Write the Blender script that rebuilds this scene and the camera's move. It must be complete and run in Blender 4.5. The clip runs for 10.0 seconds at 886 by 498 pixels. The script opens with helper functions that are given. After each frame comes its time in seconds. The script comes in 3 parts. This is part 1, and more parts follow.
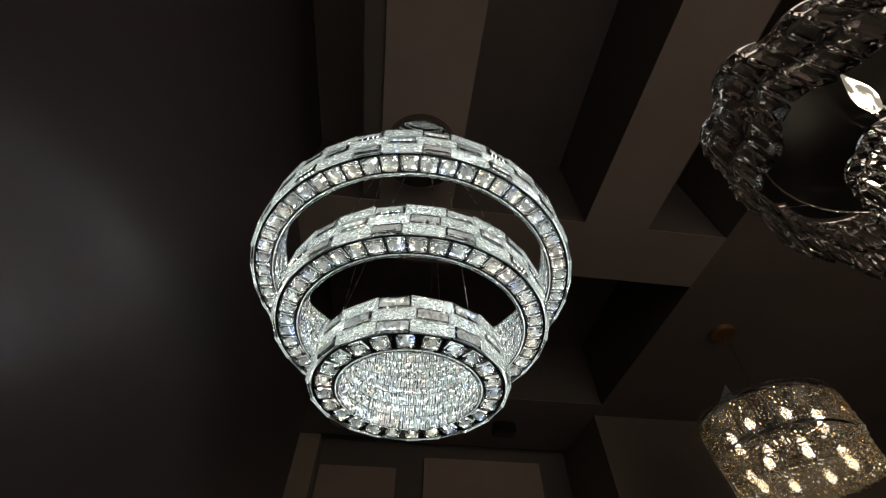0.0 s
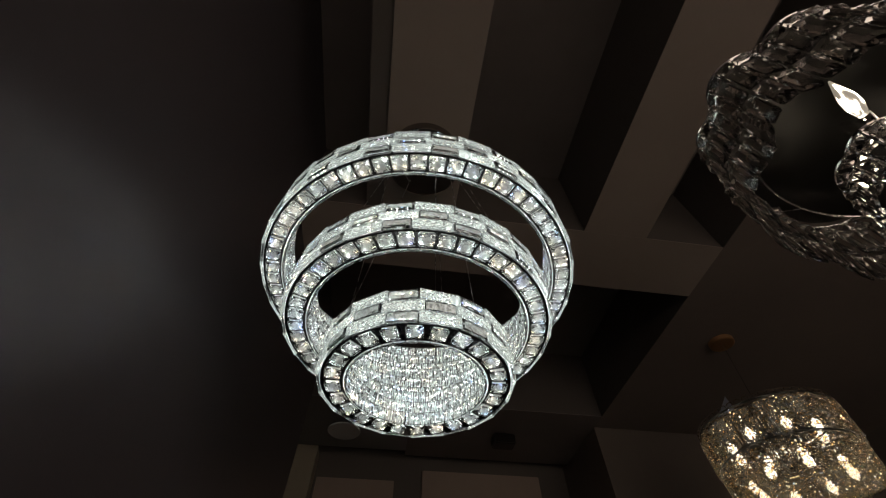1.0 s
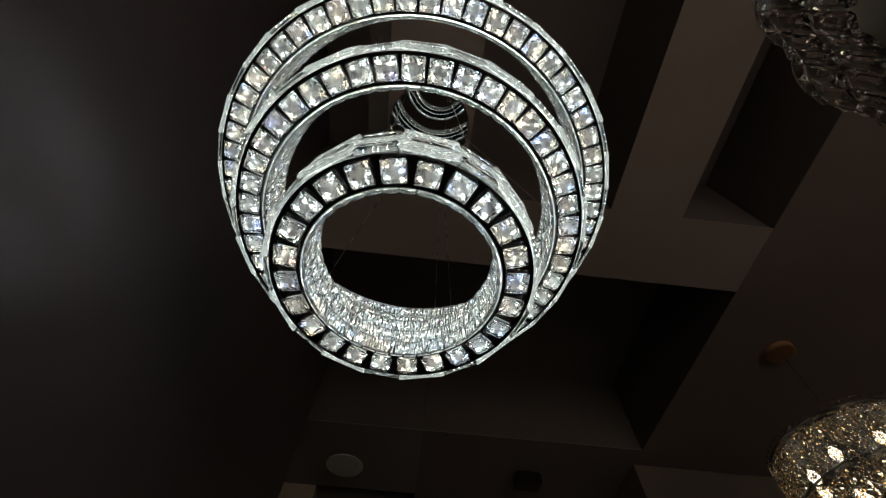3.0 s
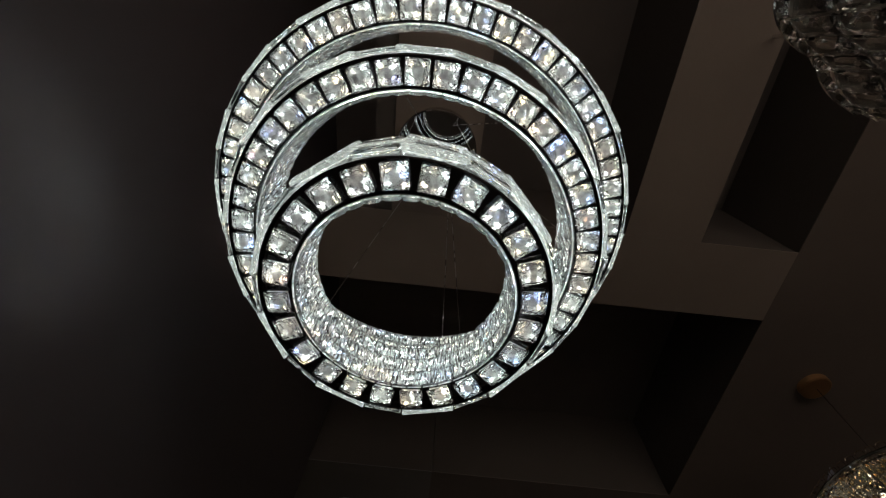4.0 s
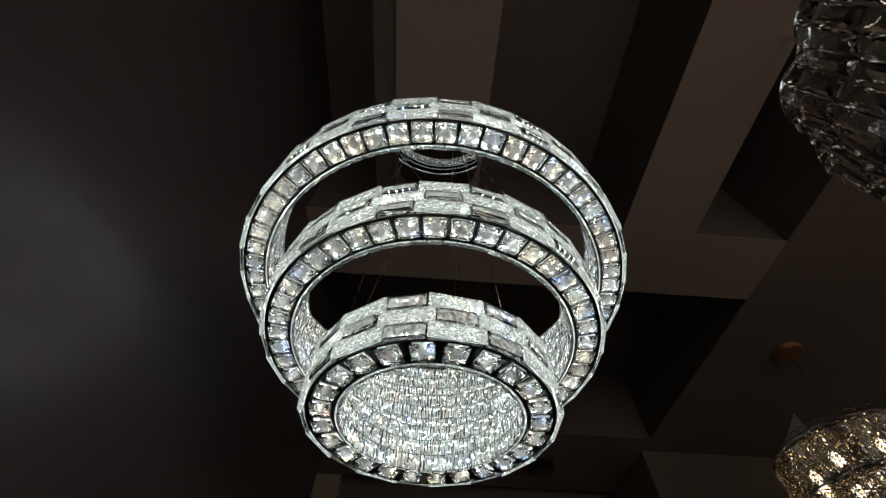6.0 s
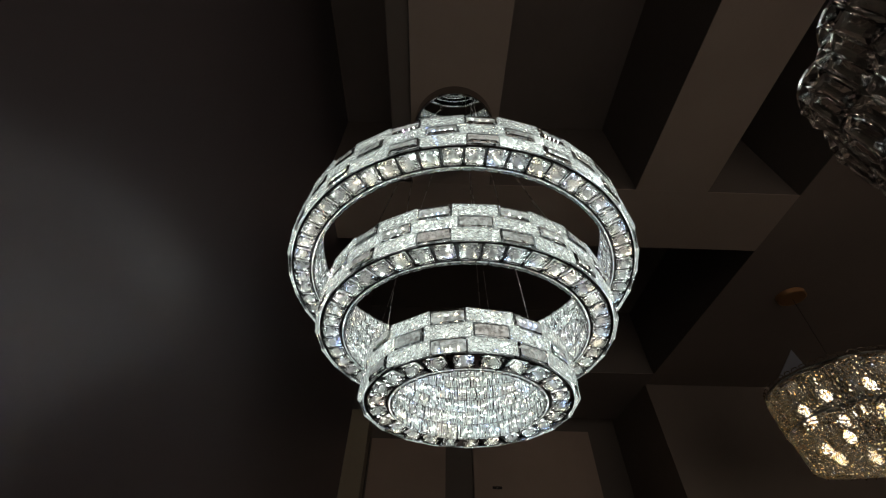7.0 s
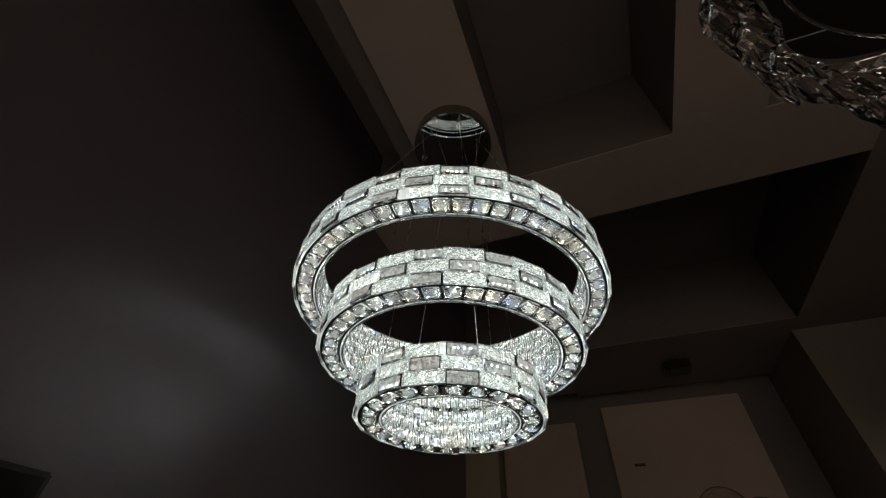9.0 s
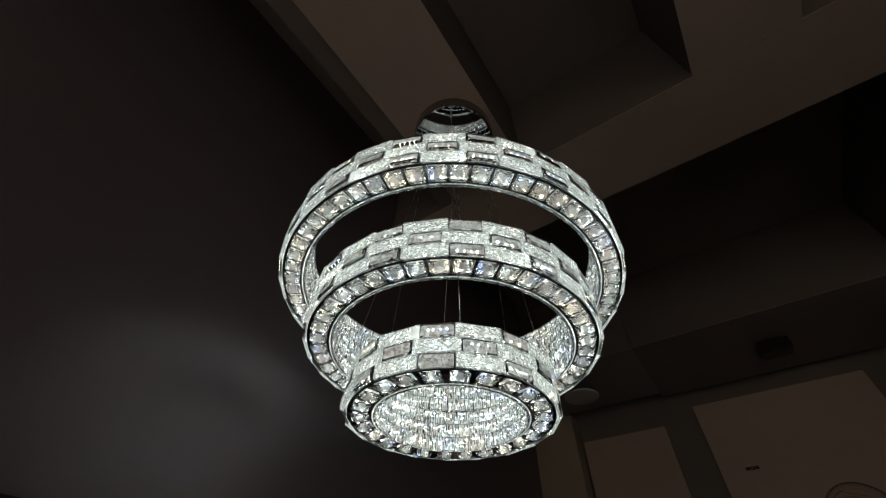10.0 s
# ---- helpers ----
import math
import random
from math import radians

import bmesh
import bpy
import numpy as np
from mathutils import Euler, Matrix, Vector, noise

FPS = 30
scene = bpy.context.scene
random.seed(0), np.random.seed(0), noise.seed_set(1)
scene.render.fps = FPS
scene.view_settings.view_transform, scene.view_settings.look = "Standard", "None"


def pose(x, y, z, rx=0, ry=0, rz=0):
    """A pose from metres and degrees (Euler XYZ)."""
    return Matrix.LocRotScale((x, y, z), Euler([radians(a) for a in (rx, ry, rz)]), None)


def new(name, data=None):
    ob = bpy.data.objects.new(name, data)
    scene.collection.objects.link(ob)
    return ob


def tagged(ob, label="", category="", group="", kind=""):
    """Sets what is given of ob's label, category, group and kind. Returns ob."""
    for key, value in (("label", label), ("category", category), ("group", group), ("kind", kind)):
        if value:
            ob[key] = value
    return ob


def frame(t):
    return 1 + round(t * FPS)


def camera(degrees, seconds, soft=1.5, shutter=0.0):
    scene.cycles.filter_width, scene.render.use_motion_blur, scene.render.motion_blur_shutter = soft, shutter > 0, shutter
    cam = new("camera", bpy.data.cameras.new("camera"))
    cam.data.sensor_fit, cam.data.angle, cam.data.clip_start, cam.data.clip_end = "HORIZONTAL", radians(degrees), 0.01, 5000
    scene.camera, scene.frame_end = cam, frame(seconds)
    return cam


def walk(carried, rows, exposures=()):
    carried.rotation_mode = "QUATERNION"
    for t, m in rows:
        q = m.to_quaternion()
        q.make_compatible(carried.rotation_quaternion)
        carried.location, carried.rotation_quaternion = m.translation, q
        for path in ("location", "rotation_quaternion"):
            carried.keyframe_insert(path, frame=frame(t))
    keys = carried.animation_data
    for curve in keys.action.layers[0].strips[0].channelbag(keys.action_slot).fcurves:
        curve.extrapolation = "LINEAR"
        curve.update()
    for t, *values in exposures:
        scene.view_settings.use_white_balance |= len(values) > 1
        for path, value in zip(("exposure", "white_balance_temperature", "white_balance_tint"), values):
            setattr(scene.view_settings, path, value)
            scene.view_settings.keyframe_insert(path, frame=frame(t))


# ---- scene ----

# ---------------------------------------------------------------- camera
cam = camera(96.39, 10.0, soft=1.1)
PATH = [
    (0.0, -0.0345, -0.7656, 1.5278, 140.428, 0.356, -7.659),
    (0.5, -0.0370, -0.7626, 1.5055, 141.481, 0.340, -8.040),
    (1.0, -0.0523, -0.7486, 1.4829, 142.552, 0.349, -8.165),
    (1.5, -0.0608, -0.6918, 1.4643, 143.574, 0.207, -8.126),
    (2.0, -0.0282, -0.5787, 1.4506, 145.113, -0.082, -7.715),
    (2.5, 0.0210, -0.4420, 1.4581, 147.418, -0.529, -6.993),
    (4.0, 0.0423, -0.3034, 1.5152, 154.868, -2.211, -5.501),
    (4.5, 0.0324, -0.3332, 1.5376, 155.526, -1.864, -4.920),
    (5.0, 0.0238, -0.4059, 1.5649, 153.620, -1.334, -4.418),
    (5.5, 0.0120, -0.5062, 1.5959, 149.720, -0.720, -4.356),
    (7.0, -0.0697, -0.7576, 1.6401, 135.644, -0.613, -1.861),
    (7.5, -0.0231, -0.8146, 1.6583, 133.256, -1.261, 2.298),
    (8.0, 0.0989, -0.8515, 1.6634, 132.447, -1.654, 8.225),
    (8.5, 0.2305, -0.8695, 1.6622, 132.573, -1.814, 15.023),
    (9.0, 0.3202, -0.8360, 1.6588, 133.288, -1.665, 21.336),
    (9.5, 0.3823, -0.7387, 1.6425, 134.955, -1.417, 27.723),
    (10.0, 0.4314, -0.6448, 1.6492, 136.301, -1.301, 34.387),
]
walk(cam, [(t, pose(x, y, z, a, b, c)) for t, x, y, z, a, b, c in PATH])

# ---------------------------------------------------------------- world and light
world = bpy.data.worlds.new("world")
scene.world = world
world.use_nodes = True
# even warm fill, let in by an opening invented in the south wall
world.node_tree.nodes["Background"].inputs[0].default_value = (1.0, 0.80, 0.66, 1)
world.node_tree.nodes["Background"].inputs[1].default_value = 0.92
BOARD, LED, BULB, DRUM_BULB = 0.62, 17.0, 18.0, 2.9


# ---------------------------------------------------------------- materials
def material(name):
    m = bpy.data.materials.new(name)
    m.use_nodes = True
    nt = m.node_tree
    return m, nt, nt.nodes["Principled BSDF"]


def node(nt, kind, **values):
    n = nt.nodes.new(kind)
    for key, value in values.items():
        n.inputs[key].default_value = value
    return n


def coords(nt):
    return nt.nodes.new("ShaderNodeTexCoord").outputs["Object"]


def ramp(nt, source, stops):
    r = nt.nodes.new("ShaderNodeValToRGB")
    els = r.color_ramp.elements
    els[0].position, els[0].color = stops[0][0], (*stops[0][1], 1)
    els[1].position, els[1].color = stops[-1][0], (*stops[-1][1], 1)
    for p, c in stops[1:-1]:
        els.new(p).color = (*c, 1)
    nt.links.new(source, r.inputs[0])
    return r.outputs[0]


def bump(nt, source, strength, distance, bsdf):
    b = node(nt, "ShaderNodeBump", Strength=strength, Distance=distance)
    nt.links.new(source, b.inputs["Height"])
    nt.links.new(b.outputs[0], bsdf.inputs["Normal"])


def painted(name, dark, light, rough=0.6, scale=1.3, fine=60.0, relief=0.3):
    """Painted plaster: slow stains and a fine roller grain."""
    m, nt, bsdf = material(name)
    at = coords(nt)
    slow = node(nt, "ShaderNodeTexNoise", Scale=scale, Detail=6.0, Roughness=0.6)
    grain = node(nt, "ShaderNodeTexNoise", Scale=fine, Detail=3.0)
    nt.links.new(at, slow.inputs["Vector"])
    nt.links.new(at, grain.inputs["Vector"])
    nt.links.new(ramp(nt, slow.outputs["Fac"], [(0.3, dark), (0.7, light)]), bsdf.inputs["Base Color"])
    r = node(nt, "ShaderNodeMapRange")
    r.inputs["To Min"].default_value, r.inputs["To Max"].default_value = rough - 0.08, rough + 0.08
    nt.links.new(slow.outputs["Fac"], r.inputs["Value"])
    nt.links.new(r.outputs[0], bsdf.inputs["Roughness"])
    bump(nt, grain.outputs["Fac"], relief, 0.002, bsdf)
    return m


def metal(name, colour, rough, scratch=0.05):
    m, nt, bsdf = material(name)
    bsdf.inputs["Base Color"].default_value = (*colour, 1)
    bsdf.inputs["Metallic"].default_value = 1
    n = node(nt, "ShaderNodeTexNoise", Scale=25.0, Detail=5.0)
    nt.links.new(coords(nt), n.inputs["Vector"])
    r = node(nt, "ShaderNodeMapRange")
    r.inputs["To Min"].default_value, r.inputs["To Max"].default_value = rough, rough + scratch
    nt.links.new(n.outputs["Fac"], r.inputs["Value"])
    nt.links.new(r.outputs[0], bsdf.inputs["Roughness"])
    return m


def glass(name, colour, scale, relief, rough=0.0, ior=1.56, stretch=(1, 1, 1), glow=0.0):
    """Cut crystal: clear glass with cut relief.
    glow: emission put into crackled crystal in place of diode light scattered in its body."""
    m, nt, bsdf = material(name)
    mapping = node(nt, "ShaderNodeMapping", Scale=stretch)
    nt.links.new(coords(nt), mapping.inputs["Vector"])
    info = nt.nodes.new("ShaderNodeObjectInfo")
    shift = node(nt, "ShaderNodeVectorMath")
    shift.operation = "ADD"
    nt.links.new(mapping.outputs[0], shift.inputs[0])
    nt.links.new(info.outputs["Random"], shift.inputs[1])
    v = node(nt, "ShaderNodeTexVoronoi", Scale=scale)
    nt.links.new(shift.outputs[0], v.inputs["Vector"])
    relief_node = node(nt, "ShaderNodeBump", Strength=relief, Distance=0.004)
    nt.links.new(v.outputs["Distance"], relief_node.inputs["Height"])
    bsdf.inputs["Base Color"].default_value = (*colour, 1)
    bsdf.inputs["Transmission Weight"].default_value = 1
    bsdf.inputs["Roughness"].default_value = rough
    bsdf.inputs["IOR"].default_value = ior
    nt.links.new(relief_node.outputs[0], bsdf.inputs["Normal"])
    if glow:
        cell = node(nt, "ShaderNodeTexVoronoi", Scale=scale * 1.9)
        cell.feature = "DISTANCE_TO_EDGE"
        nt.links.new(shift.outputs[0], cell.inputs["Vector"])
        tone = node(nt, "ShaderNodeTexNoise", Scale=scale * 0.9, Detail=4.0, Roughness=0.8)
        nt.links.new(shift.outputs[0], tone.inputs["Vector"])
        line = node(nt, "ShaderNodeMapRange")
        line.inputs["From Max"].default_value = 0.22
        nt.links.new(cell.outputs["Distance"], line.inputs["Value"])
        level = node(nt, "ShaderNodeMapRange")
        level.inputs["From Min"].default_value, level.inputs["From Max"].default_value = 0.36, 0.62
        level.inputs["To Min"].default_value, level.inputs["To Max"].default_value = 0.0, 5.2 * glow
        nt.links.new(tone.outputs["Fac"], level.inputs["Value"])
        both = node(nt, "ShaderNodeMath")
        both.operation = "MULTIPLY"
        nt.links.new(line.outputs[0], both.inputs[0])
        nt.links.new(level.outputs[0], both.inputs[1])
        nt.links.new(both.outputs[0], bsdf.inputs["Emission Strength"])
        bsdf.inputs["Emission Color"].default_value = (0.90, 1.0, 0.94, 1)
    return m


def emitter(name, colour, strength, warm=None):
    """Light emitting diode or filament; pieces differ in tint and output, strays stand in for prismatic glints."""
    m, nt, bsdf = material(name)
    bsdf.inputs["Base Color"].default_value = (0.8, 0.8, 0.8, 1)
    bsdf.inputs["Emission Strength"].default_value = strength
    bsdf.inputs["Emission Color"].default_value = (*colour, 1)
    if warm:
        g = nt.nodes.new("ShaderNodeNewGeometry")
        # saturated blue and orange stops paint the rainbow fire of cut crystal
        nt.links.new(ramp(nt, g.outputs["Random Per Island"], [(0.0, warm), (0.30, (1.0, 0.90, 0.72)), (0.45, colour), (0.88, colour), (0.90, (0.45, 0.62, 1.0)), (0.96, (0.25, 0.40, 1.0)), (1.0, (1.0, 0.42, 0.12))]), bsdf.inputs["Emission Color"])
    return m


def board(name, strength, cool, warm):
    """Lit circuit board behind the crystals: patchy output, each field a little different in tint."""
    m, nt, bsdf = material(name)
    n = node(nt, "ShaderNodeTexNoise", Scale=190.0, Detail=4.0, Roughness=0.75)
    nt.links.new(coords(nt), n.inputs["Vector"])
    level = node(nt, "ShaderNodeMapRange")
    level.inputs["From Min"].default_value, level.inputs["From Max"].default_value = 0.42, 0.60
    level.inputs["To Min"].default_value, level.inputs["To Max"].default_value = 0.04 * strength, 1.75 * strength
    nt.links.new(n.outputs["Fac"], level.inputs["Value"])
    g = nt.nodes.new("ShaderNodeNewGeometry")
    nt.links.new(ramp(nt, g.outputs["Random Per Island"], [(0.0, warm), (0.3, cool), (1.0, cool)]), bsdf.inputs["Emission Color"])
    nt.links.new(level.outputs[0], bsdf.inputs["Emission Strength"])
    bsdf.inputs["Base Color"].default_value = (0.7, 0.7, 0.7, 1)
    return m


MIRROR = metal("smoked_mirror_chrome", (0.58, 0.58, 0.57), 0.015, 0.02)
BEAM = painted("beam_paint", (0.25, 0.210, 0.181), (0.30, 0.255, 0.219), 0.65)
# same paint as the beams, darkened in colour for lying far from the lamps
SOFFIT_SHADED = painted("shaded_soffit_paint", (0.14, 0.118, 0.102), (0.175, 0.148, 0.127), 0.65)
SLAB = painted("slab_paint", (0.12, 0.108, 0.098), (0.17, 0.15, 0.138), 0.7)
# beam paint darkened to carry the shade on the flanks
FLANK_SHADED = painted("shaded_flank_paint", (0.078, 0.068, 0.060), (0.10, 0.089, 0.079), 0.7)
WALL_GREY = painted("satin_wall_lacquer", (0.068, 0.062, 0.068), (0.084, 0.077, 0.084), 0.39, scale=0.8, relief=0.03)
WALL_GREY.node_tree.nodes["Principled BSDF"].inputs["IOR"].default_value = 1.75
WALL_GREY.node_tree.nodes["Principled BSDF"].inputs["Specular Tint"].default_value = (1.0, 0.88, 0.99, 1)
WALL_OLIVE = painted("olive_wall_paint", (0.26, 0.23, 0.17), (0.31, 0.28, 0.21), 0.6)
SOFFIT_GREY = painted("soffit_paint", (0.16, 0.16, 0.16), (0.2, 0.2, 0.2), 0.6)
DARK_STRIP = painted("dark_strip_paint", (0.10, 0.09, 0.08), (0.13, 0.115, 0.1), 0.6)
PALE_GLASS = painted("pale_glass", (0.4, 0.42, 0.42), (0.45, 0.47, 0.47), 0.1, relief=0.0)
BLACK_GLASS = painted("black_glass", (0.006, 0.006, 0.006), (0.009, 0.009, 0.009), 0.12, relief=0.0)
WALL_DARK = painted("dark_wall_paint", (0.10, 0.09, 0.08), (0.13, 0.115, 0.10), 0.6)
WALL_TAUPE = painted("taupe_wall_paint", (0.30, 0.24, 0.20), (0.36, 0.29, 0.24), 0.6)
WALL_BROWN = painted("brown_wall_paint", (0.13, 0.112, 0.097), (0.16, 0.139, 0.118), 0.38, relief=0.1)
FLOOR = painted("floor_stone", (0.085, 0.077, 0.07), (0.13, 0.118, 0.107), 0.3, scale=2.5)
CHROME = metal("polished_chrome", (0.82, 0.82, 0.8), 0.02)
DARK_CHROME = metal("shaded_chrome", (0.30, 0.29, 0.28), 0.08)
STEEL = metal("dark_mirror_steel", (0.16, 0.16, 0.165), 0.12)
WIRE = metal("steel_wire", (0.7, 0.7, 0.7), 0.25)
BLACK = metal("blackened_steel", (0.05, 0.048, 0.045), 0.35)
BRASS = metal("warm_brass", (0.50, 0.30, 0.15), 0.55)
GOLD = metal("gold_wire", (0.75, 0.52, 0.25), 0.2)
GEM = glass("cut_crystal", (0.97, 0.985, 0.98), 230.0, 0.65)
BAR = glass("ribbed_crystal", (0.96, 0.985, 0.98), 260.0, 1.0, stretch=(1, 1, 0.16))
CLEAR = glass("step_cut_crystal", (0.96, 0.98, 0.975), 80.0, 0.14)
SMOKE = glass("lampshade_crystal", (0.97, 0.95, 0.92), 60.0, 0.08)
AMBER = glass("champagne_crystal", (0.95, 0.86, 0.70), 60.0, 0.10)
nt = AMBER.node_tree
# stray blue, orange and green bead tints stand in for prismatic sparkle
island = nt.nodes.new("ShaderNodeNewGeometry")
nt.links.new(ramp(nt, island.outputs["Random Per Island"], [(0.0, (0.90, 0.64, 0.30)), (0.40, (0.94, 0.80, 0.56)), (0.75, (0.96, 0.90, 0.78)), (0.90, (0.97, 0.95, 0.90)), (0.93, (0.55, 0.68, 1.0)), (0.97, (1.0, 0.62, 0.25)), (1.0, (0.6, 0.95, 0.75))]), nt.nodes["Principled BSDF"].inputs["Base Color"])
BUBBLE = glass("blown_glass", (0.99, 0.97, 0.94), 8.0, 0.03, ior=1.45)
FROSTED = glass("crackled_crystal", (0.97, 1.0, 0.985), 170.0, 1.0, glow=0.05)
BOARD_OUT = board("light_board_outer", 1.0 * BOARD, (0.90, 1.0, 0.94), (0.95, 0.98, 0.92))
BOARD_CLEAR = board("light_board_clear", 0.62 * BOARD, (0.9, 1.0, 0.96), (0.97, 0.96, 0.9))
BOARD_GEM = board("light_board_gem", 0.40 * BOARD, (0.92, 1.0, 0.95), (1.0, 0.93, 0.78))
BOARD_FILL = board("light_board_fill", 1.1 * BOARD, (0.88, 0.97, 1.0), (0.92, 0.97, 0.96))
BOARD_IN = board("light_board_inner", 0.68 * BOARD, (0.88, 1.0, 0.97), (1.0, 0.9, 0.75))
LEDS = emitter("light_diodes", (0.88, 1.0, 0.97), LED, (1.0, 0.74, 0.40))
LEDS_DIM = emitter("light_diodes_inner", (0.90, 1.0, 0.96), LED * 1.2, (1.0, 0.78, 0.48))
CANDLE = emitter("candle_bulb_glow", (1.0, 0.86, 0.66), BULB)
BULBS = emitter("drum_bulb_glow", (1.0, 0.90, 0.74), DRUM_BULB)
nt = CANDLE.node_tree
stripe = node(nt, "ShaderNodeTexNoise", Scale=70.0, Detail=3.0)
squeeze = node(nt, "ShaderNodeMapping", Scale=(1.0, 1.0, 0.2))
nt.links.new(coords(nt), squeeze.inputs["Vector"])
nt.links.new(squeeze.outputs[0], stripe.inputs["Vector"])
span = node(nt, "ShaderNodeMapRange")
span.inputs["From Min"].default_value, span.inputs["From Max"].default_value = 0.50, 0.74
span.inputs["To Min"].default_value, span.inputs["To Max"].default_value = 0.25, BULB
nt.links.new(stripe.outputs["Fac"], span.inputs["Value"])
nt.links.new(span.outputs[0], nt.nodes["Principled BSDF"].inputs["Emission Strength"])
PALE = painted("pale_blue_card", (0.45, 0.52, 0.66), (0.5, 0.57, 0.7), 0.5)


# ---------------------------------------------------------------- mesh helpers
def mesh_of(bm, name, mat, smooth=False):
    me = bpy.data.meshes.new(name)
    bmesh.ops.recalc_face_normals(bm, faces=bm.faces)
    bm.to_mesh(me)
    bm.free()
    if smooth:
        me.shade_smooth()
    me.materials.append(mat)
    return me


def part(name, bm, mat, parent=None, label="", smooth=False):
    data = bm if isinstance(bm, bpy.types.Mesh) else mesh_of(bm, name, mat, smooth)
    ob = new(name, data)
    ob.parent = parent
    if label:
        tagged(ob, label)
    return ob


def empty(name, m, label, category, group="", kind=""):
    ob = new(name)
    ob.empty_display_size = 0.05
    ob.matrix_world = m
    return tagged(ob, label, category, group, kind)


def add_box(bm, lo, hi):
    vs = [bm.verts.new((x, y, z)) for x in (lo[0], hi[0]) for y in (lo[1], hi[1]) for z in (lo[2], hi[2])]
    for q in ((0, 1, 3, 2), (4, 6, 7, 5), (0, 4, 5, 1), (2, 3, 7, 6), (0, 2, 6, 4), (1, 5, 7, 3)):
        bm.faces.new([vs[i] for i in q])


def box(lo, hi, bevel=0.0):
    bm = bmesh.new()
    add_box(bm, lo, hi)
    if bevel:
        bmesh.ops.bevel(bm, geom=list(bm.edges), offset=bevel, segments=2, affect="EDGES")
    return bm


def hull(points):
    bm = bmesh.new()
    for p in points:
        bm.verts.new(p)
    out = bmesh.ops.convex_hull(bm, input=list(bm.verts))
    loose = [g for g in out["geom_interior"] if isinstance(g, bmesh.types.BMVert)]
    bmesh.ops.delete(bm, geom=loose, context="VERTS")
    return bm


def lathe(profile, steps=96, closed=True, bm=None, m=Matrix()):
    """A turned body: profile of (r, z), closed into a loop."""
    bm = bm or bmesh.new()
    rings = []
    for i in range(steps):
        a = 2 * math.pi * i / steps
        rings.append([bm.verts.new(m @ Vector((r * math.cos(a), r * math.sin(a), z))) for r, z in profile])
    n = len(profile)
    for i in range(steps):
        a, b = rings[i], rings[(i + 1) % steps]
        for j in range(n if closed else n - 1):
            k = (j + 1) % n
            bm.faces.new((a[j], b[j], b[k], a[k]))
    return bm


def disc_body(profile, steps=64):
    """A turned solid whose profile starts and ends on the axis at r = 0."""
    bm = lathe([p for p in profile if p[0] > 0], steps, closed=False)
    for end in (0, -1):
        r, z = [p for p in profile if p[0] > 0][end]
        loop = [v for v in bm.verts if abs(v.co.z - z) < 1e-6 and abs(math.hypot(v.co.x, v.co.y) - r) < 1e-5]
        loop.sort(key=lambda v: math.atan2(v.co.y, v.co.x))
        bm.faces.new(loop)
    return bm


def rod(bm, a, b, r, sides=8):
    a, b = Vector(a), Vector(b)
    q = (b - a).to_track_quat("Z", "Y").to_matrix()
    rows = []
    for p in (a, b):
        rows.append([bm.verts.new(p + q @ Vector((r * math.cos(2 * math.pi * i / sides), r * math.sin(2 * math.pi * i / sides), 0))) for i in range(sides)])
    for i in range(sides):
        j = (i + 1) % sides
        bm.faces.new((rows[0][i], rows[0][j], rows[1][j], rows[1][i]))
    bm.faces.new(rows[0][::-1])
    bm.faces.new(rows[1])
    return bm


def tube(bm, points, r, sides=6, closed=False):
    pts = [Vector(p) for p in points]
    n = len(pts)
    rows = []
    for i, p in enumerate(pts):
        d = (pts[(i + 1) % n] - pts[i - 1]) if closed else (pts[min(i + 1, n - 1)] - pts[max(i - 1, 0)])
        q = d.to_track_quat("Z", "Y").to_matrix()
        rows.append([bm.verts.new(p + q @ Vector((r * math.cos(2 * math.pi * k / sides), r * math.sin(2 * math.pi * k / sides), 0))) for k in range(sides)])
    for i in range(n if closed else n - 1):
        a, b = rows[i], rows[(i + 1) % n]
        for k in range(sides):
            j = (k + 1) % sides
            bm.faces.new((a[k], a[j], b[j], b[k]))
    return bm


def around(radius, z, degrees):
    """A pose on a ring: x points outwards, z up."""
    a = radians(degrees)
    return Matrix.Translation((radius * math.cos(a), radius * math.sin(a), z)) @ Matrix.Rotation(a, 4, "Z")


# ---------------------------------------------------------------- the room
SOFFIT, SLAB_Z = 3.18, 3.76


def structure(name, bm, mat, label, category):
    ob = part(name, bm, mat)
    return tagged(ob, label, category, kind="structure")


structure("floor", box((-2.2, -3.2, -0.1), (4.2, 3.2, 0)), FLOOR, "dark polished stone showroom floor", "floor")
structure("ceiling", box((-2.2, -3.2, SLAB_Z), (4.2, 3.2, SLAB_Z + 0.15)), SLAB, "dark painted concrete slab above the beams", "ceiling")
structure("wall_west", box((-0.80, -3.0, 0), (-0.60, 1.87, SLAB_Z)), WALL_GREY, "dark satin lacquered wall beside the chandelier", "wall")
structure("wall_far_west", box((-2.2, -3.0, 0), (-2.0, 2.98, SLAB_Z)), WALL_DARK, "plain dark painted side wall", "wall")
# the gap between these two south pieces is added to admit the fill
structure("wall_south", box((-2.2, -3.2, 2.7), (4.0, -3.0, SLAB_Z)), WALL_DARK, "dark painted wall over an unseen opening added to let in fill light", "wall")
structure("wall_south_base", box((-2.2, -3.2, 0), (4.0, -3.0, 0.25)), WALL_DARK, "low dark plinth under an unseen opening added to let in fill light", "wall")
structure("wall_east", box((4.0, -3.2, 0), (4.2, 3.2, SLAB_Z)), WALL_DARK, "plain dark painted side wall of the showroom", "wall")
